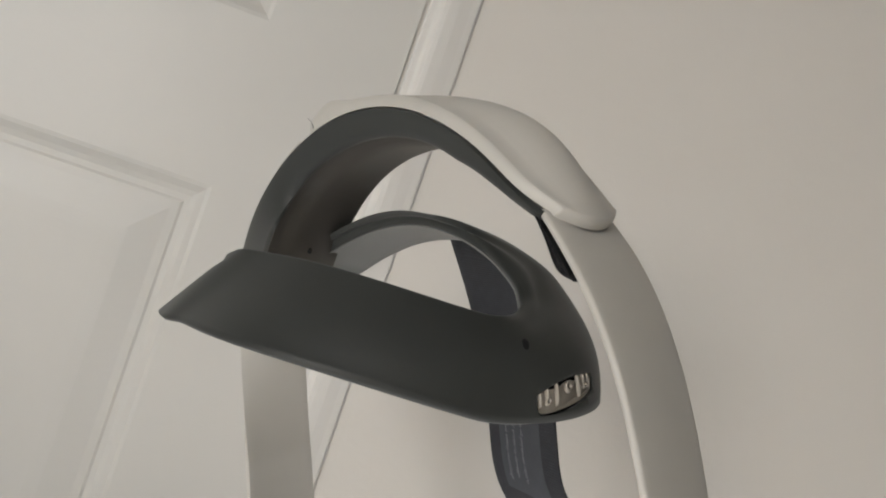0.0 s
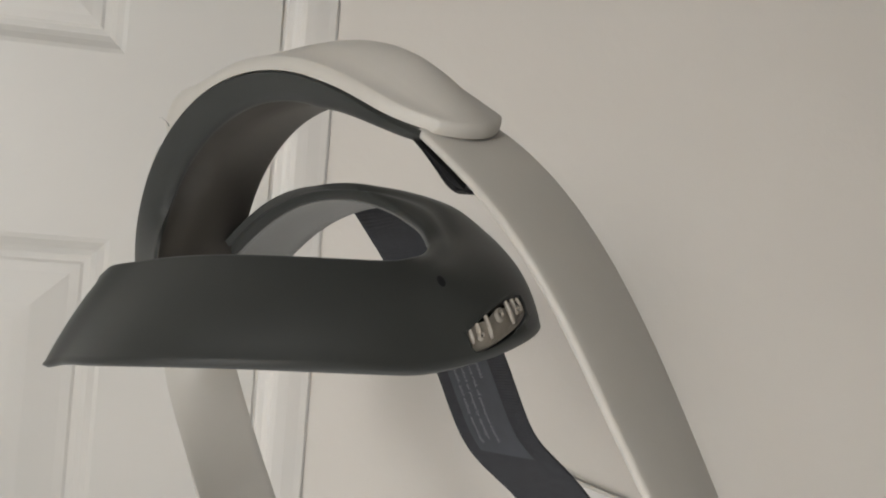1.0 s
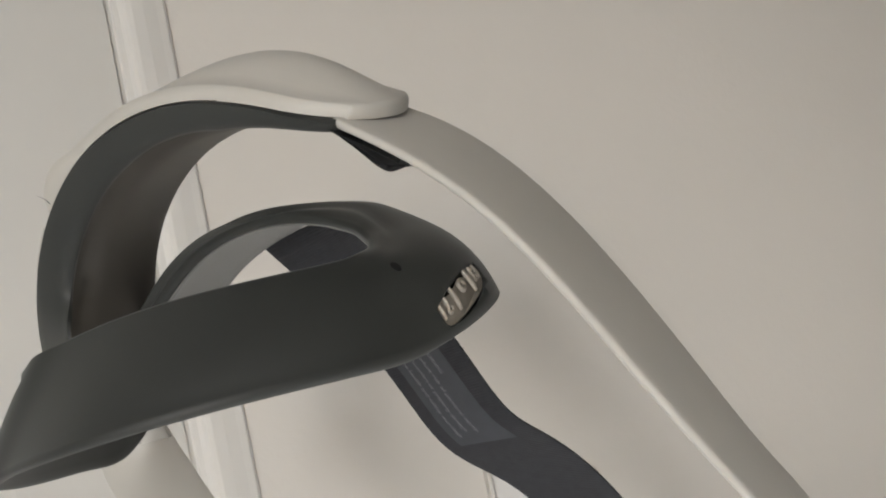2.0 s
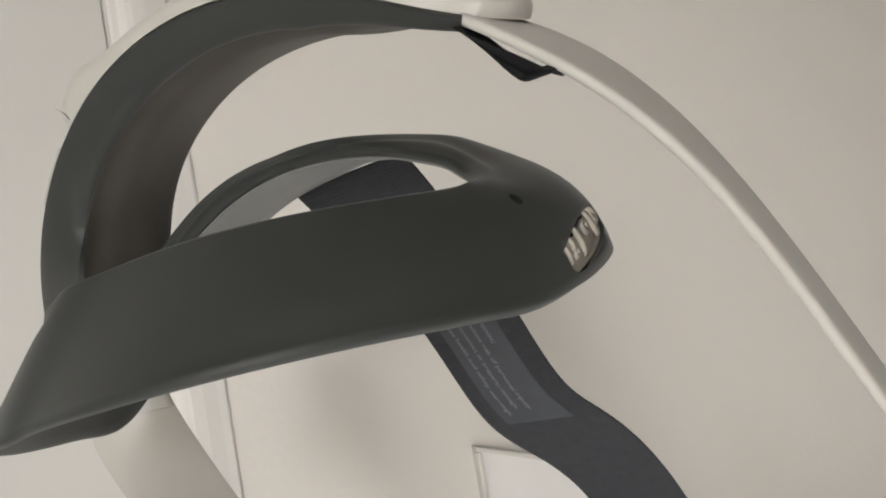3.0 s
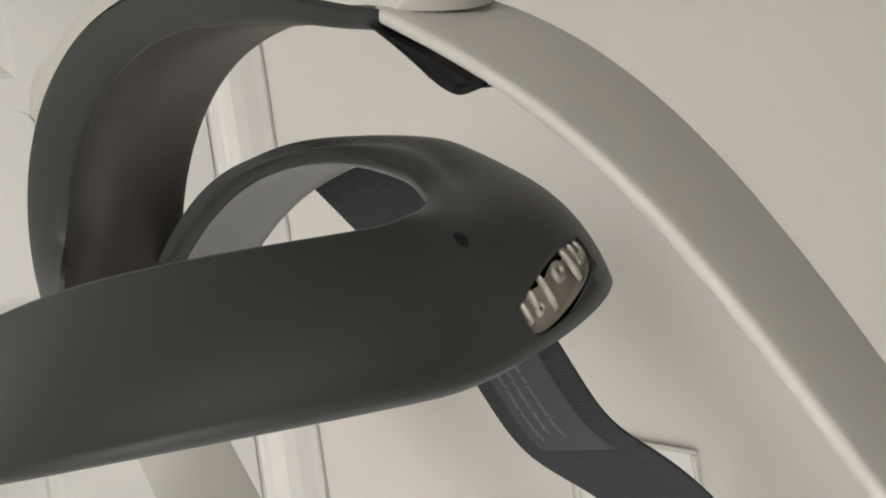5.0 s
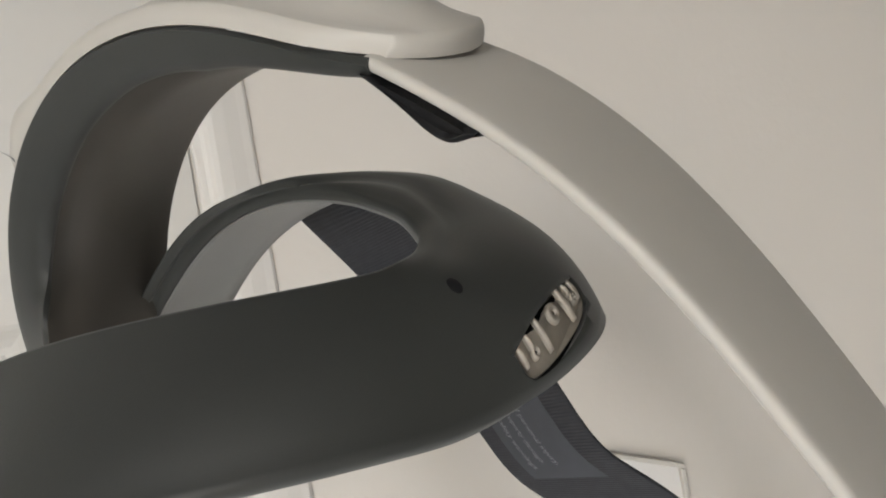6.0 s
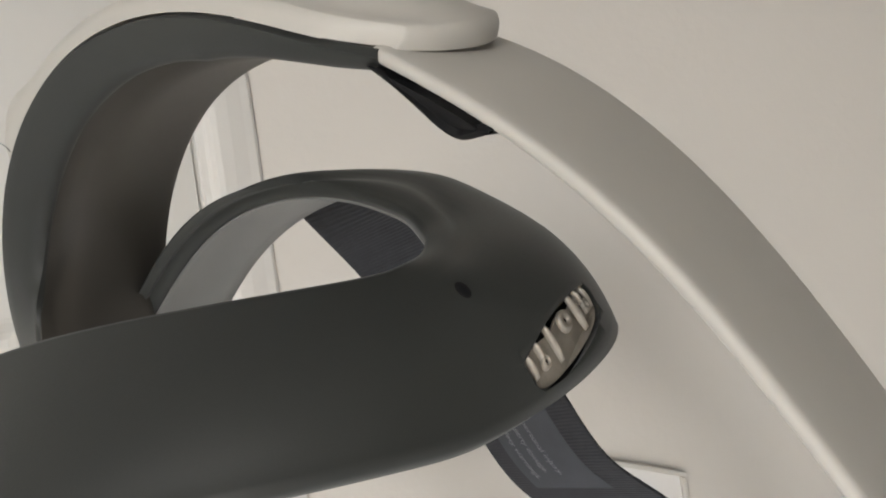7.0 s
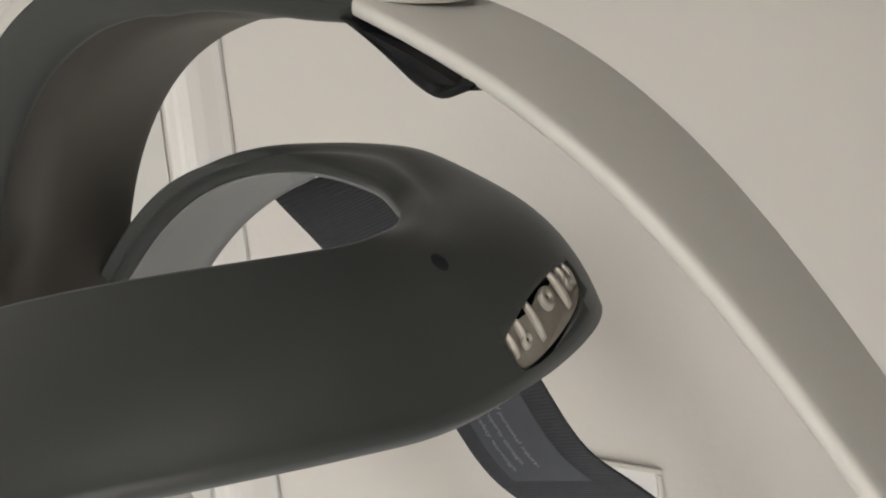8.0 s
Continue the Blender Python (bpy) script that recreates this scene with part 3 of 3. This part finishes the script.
outline = [(-0.0108 + 0.0216 * k / 12, 0.0021 + 0.0010 * math.sin(math.pi * k / 12)) for k in range(13)]
outline += [(0.0108 * math.cos(math.pi * k / 14), -0.0004 - 0.0040 * math.sin(math.pi * k / 14) ** 0.7) for k in range(0, 15)]
bm = bmesh.new()
front = [bm.verts.new(seat(x, y, 0.012)) for x, y in outline]
rear = [bm.verts.new(seat(x, y, -0.008)) for x, y in outline]
bm.faces.new(front)
bm.faces.new(rear[::-1])
for k in range(len(front)):
    bm.faces.new((front[k], rear[k], rear[(k + 1) % len(front)], front[(k + 1) % len(front)]))
bmesh.ops.recalc_face_normals(bm, faces=bm.faces)
cutter = part("cutter", bm, RUBBER, headset, smooth=False)
cut = ring.modifiers.new("window", "BOOLEAN")
cut.operation, cut.object, cut.solver = "DIFFERENCE", cutter, "EXACT"
baked = bpy.data.meshes.new_from_object(ring.evaluated_get(bpy.context.evaluated_depsgraph_get()))
ring.modifiers.clear()
ring.data = baked
bpy.data.objects.remove(cutter)

plate = part("ratchet_plate", bmesh.new(), METAL, headset, "worn nickel toothed plate")
bm = bmesh.new()
PLATE_Z = -0.0009
plate_line = [(x * 1.03, min(y, 0.0021 + 0.0004 * math.cos(900 * x))) if y > 0 else (x * 1.0, y * 0.84) for x, y in outline]
vs = [bm.verts.new(seat(x, y, PLATE_Z)) for x, y in plate_line]
back = [bm.verts.new(v.co - OUT * 0.001) for v in vs]
bm.faces.new(vs)
for k in range(len(vs)):
    bm.faces.new((vs[k], back[k], back[(k + 1) % len(vs)], vs[(k + 1) % len(vs)]))
bm.to_mesh(plate.data)
bm.free()
bm = bmesh.new()
vs = [bm.verts.new(seat(x * 1.1, y * 1.15, -0.0030)) for x, y in outline]
bm.faces.new(vs)
bmesh.ops.solidify(bm, geom=bm.faces[:], thickness=0.0005)
part("recess_back", bm, GLOSS, headset, "black back of the recess")


def rib(x, y0, y1, w, high):
    """One rounded tooth of the plate."""
    bm = bmesh.new()
    rows = []
    for k in range(9):
        f = k / 8
        y = y0 + (y1 - y0) * f
        swell = math.sin(math.pi * min(1, 0.15 + 0.7 * f)) ** 0.5
        rows.append([seat(x + w * swell * math.cos(math.pi * j / 6), y, PLATE_Z + high * swell * math.sin(math.pi * j / 6)) for j in range(7)])
    bm = grid(rows)
    bm.verts.ensure_lookup_table()
    bm.faces.new([bm.verts[j] for j in range(7)])
    bm.faces.new([bm.verts[56 + j] for j in range(7)])
    bmesh.ops.recalc_face_normals(bm, faces=bm.faces)
    return part("tooth", bm, METAL, plate)


for x, y0, y1, w in ((-0.0095, -0.0010, 0.0023, 0.00055), (-0.0072, -0.0002, 0.0026, 0.0005), (-0.0040, -0.0024, 0.0030, 0.0006), (0.0043, -0.0026, 0.0032, 0.0008), (0.0066, 0.0004, 0.0027, 0.0005), (0.0090, -0.0012, 0.0024, 0.0006)):
    rib(x, y0, y1, w, 0.0012)


def eyelet(x, y, r, hole):
    """A round boss with a hole, whose inner shade is a black disc."""
    bm = bmesh.new()
    rows = []
    for k in range(24):
        a = 2 * math.pi * k / 24
        ring_row = []
        for rad, z in ((r * 1.1, 0), (r, 0.0007), (r * 0.8, 0.0010), (hole, 0.0008), (hole, -0.0006)):
            ring_row.append(seat(x + rad * math.cos(a), y + rad * math.sin(a), PLATE_Z + z))
        rows.append(ring_row)
    boss = part("eyelet", grid(rows, close_rows=True), METAL, plate)
    # the hole's darkness, drawn as a flat black disc
    bm = bmesh.new()
    vs = [bm.verts.new(seat(x + hole * math.cos(2 * math.pi * k / 16), y + hole * math.sin(2 * math.pi * k / 16), PLATE_Z + 0.0002)) for k in range(16)]
    bm.faces.new(vs)
    part("screw", bm, GLOSS, plate, "black disc for the shade inside the hole")


eyelet(0.0004, 0.0010, 0.0015, 0.0005)
eyelet(0.0072, -0.0002, 0.0010, 0.0004)
eyelet(-0.0070, -0.0004, 0.0009, 0.0004)

# a small dark dimple beside the eye of the ring
bm = bmesh.new()
bmesh.ops.create_uvsphere(bm, u_segments=20, v_segments=10, radius=0.0013)
for v in bm.verts:
    v.co = on_ring(Vector((-0.0125, 0.0008, 1.262)) + (ALONG * -0.4 - UP * 0.92) * v.co.x * 1.3 + (ALONG * 0.92 - UP * 0.4) * v.co.y * 0.75, v.co.z * 0.15)
dimple = part("sensor_dot", bm, GLOSS, headset, "small dark oval sensor dot")

# ---- the strap ----
N_STRAP = 90
strap_l, strap_r = sampled(SL, N_STRAP, 0.035), sampled(SR, N_STRAP, 0.02)
strap_l, strap_r = extended(strap_l, 0.12, 20, bend=0.4), extended(strap_r, 0.12, 20, bend=0.4)
strap_l = extended(strap_l[::-1], 0.010, 4, Vector((-0.3, 0.6, 0.8)), 0.2)[::-1]
strap_r = extended(strap_r[::-1], 0.007, 4, Vector((-0.3, 0.6, 0.8)), 0.2)[::-1]
for i in range(22):
    strap_r[i] = strap_r[i] + Vector((0.0046, 0, 0.0006)) * (1 - i / 22)
# its top end lies well behind the ring
FRONT = Vector((-0.05, -0.12, 1.278))
for line in (strap_l, strap_r):
    for i in range(34):
        line[i] = line[i] + (line[i] - FRONT).normalized() * 0.012 * (1 - i / 34) ** 1.5
STRAP = []
for a, b in zip(strap_l, strap_r):
    STRAP.append([a.lerp(b, k / 12) for k in range(13)])
strap = part("strap", grid(STRAP, uv=True), WEB, headset, "black ribbed webbing strap with a care label")
thick(strap, 0.0012, 0, 0.0003)


def on_strap(s, w, lift):
    """A place on the strap: s along it (row), w across from its lower edge, lifted off its face towards the eye."""
    i = max(0, min(len(STRAP) - 2, int(s)))
    j = max(0, min(11, int(w * 12)))
    fi, fj = s - i, w * 12 - j
    p = STRAP[i][j].lerp(STRAP[i][j + 1], fj).lerp(STRAP[i + 1][j].lerp(STRAP[i + 1][j + 1], fj), fi)
    n = (STRAP[i + 1][j] - STRAP[i][j]).cross(STRAP[i][j + 1] - STRAP[i][j]).normalized()
    if n.y > 0:
        n = -n
    return p + n * (0.0006 + lift)


LAB0, LAB1 = 20.0, 63.0
rows = [[on_strap(LAB0 + (LAB1 - LAB0) * i / 30, 0.17 + 0.60 * j / 8, 0.0003) for j in range(9)] for i in range(31)]
label = part("care_label", grid(rows), PATCH, strap, "smooth dark printed label")


def print_line(text, s0, s1, w, size):
    """A line of print laid along the strap."""
    curve = bpy.data.curves.new("print", "FONT")
    curve.body, curve.size = text, 1.0
    ob = new("print", curve)
    me = bpy.data.meshes.new_from_object(ob.evaluated_get(bpy.context.evaluated_depsgraph_get()))
    bpy.data.objects.remove(ob)
    long = max(v.co.x for v in me.vertices)
    for v in me.vertices:
        v.co = on_strap(s0 + (s1 - s0) * v.co.x / long, w + size * v.co.y, 0.0006)
    me.materials.clear()
    me.materials.append(PRINT)
    made = new("print_line", me)
    made.parent = strap
    return tagged(made, "line of small grey print")


print_line("WARNING", LAB0 + 18, LAB0 + 24, 0.60, 0.060)
print_line("Reduce risk of personal injury,", LAB0 + 18, LAB1 - 3.5, 0.49, 0.060)
print_line("discomfort or property damage.", LAB0 + 18, LAB1 - 4, 0.38, 0.060)
print_line("See health and safety warnings.", LAB0 + 18, LAB1 - 2.5, 0.27, 0.060)
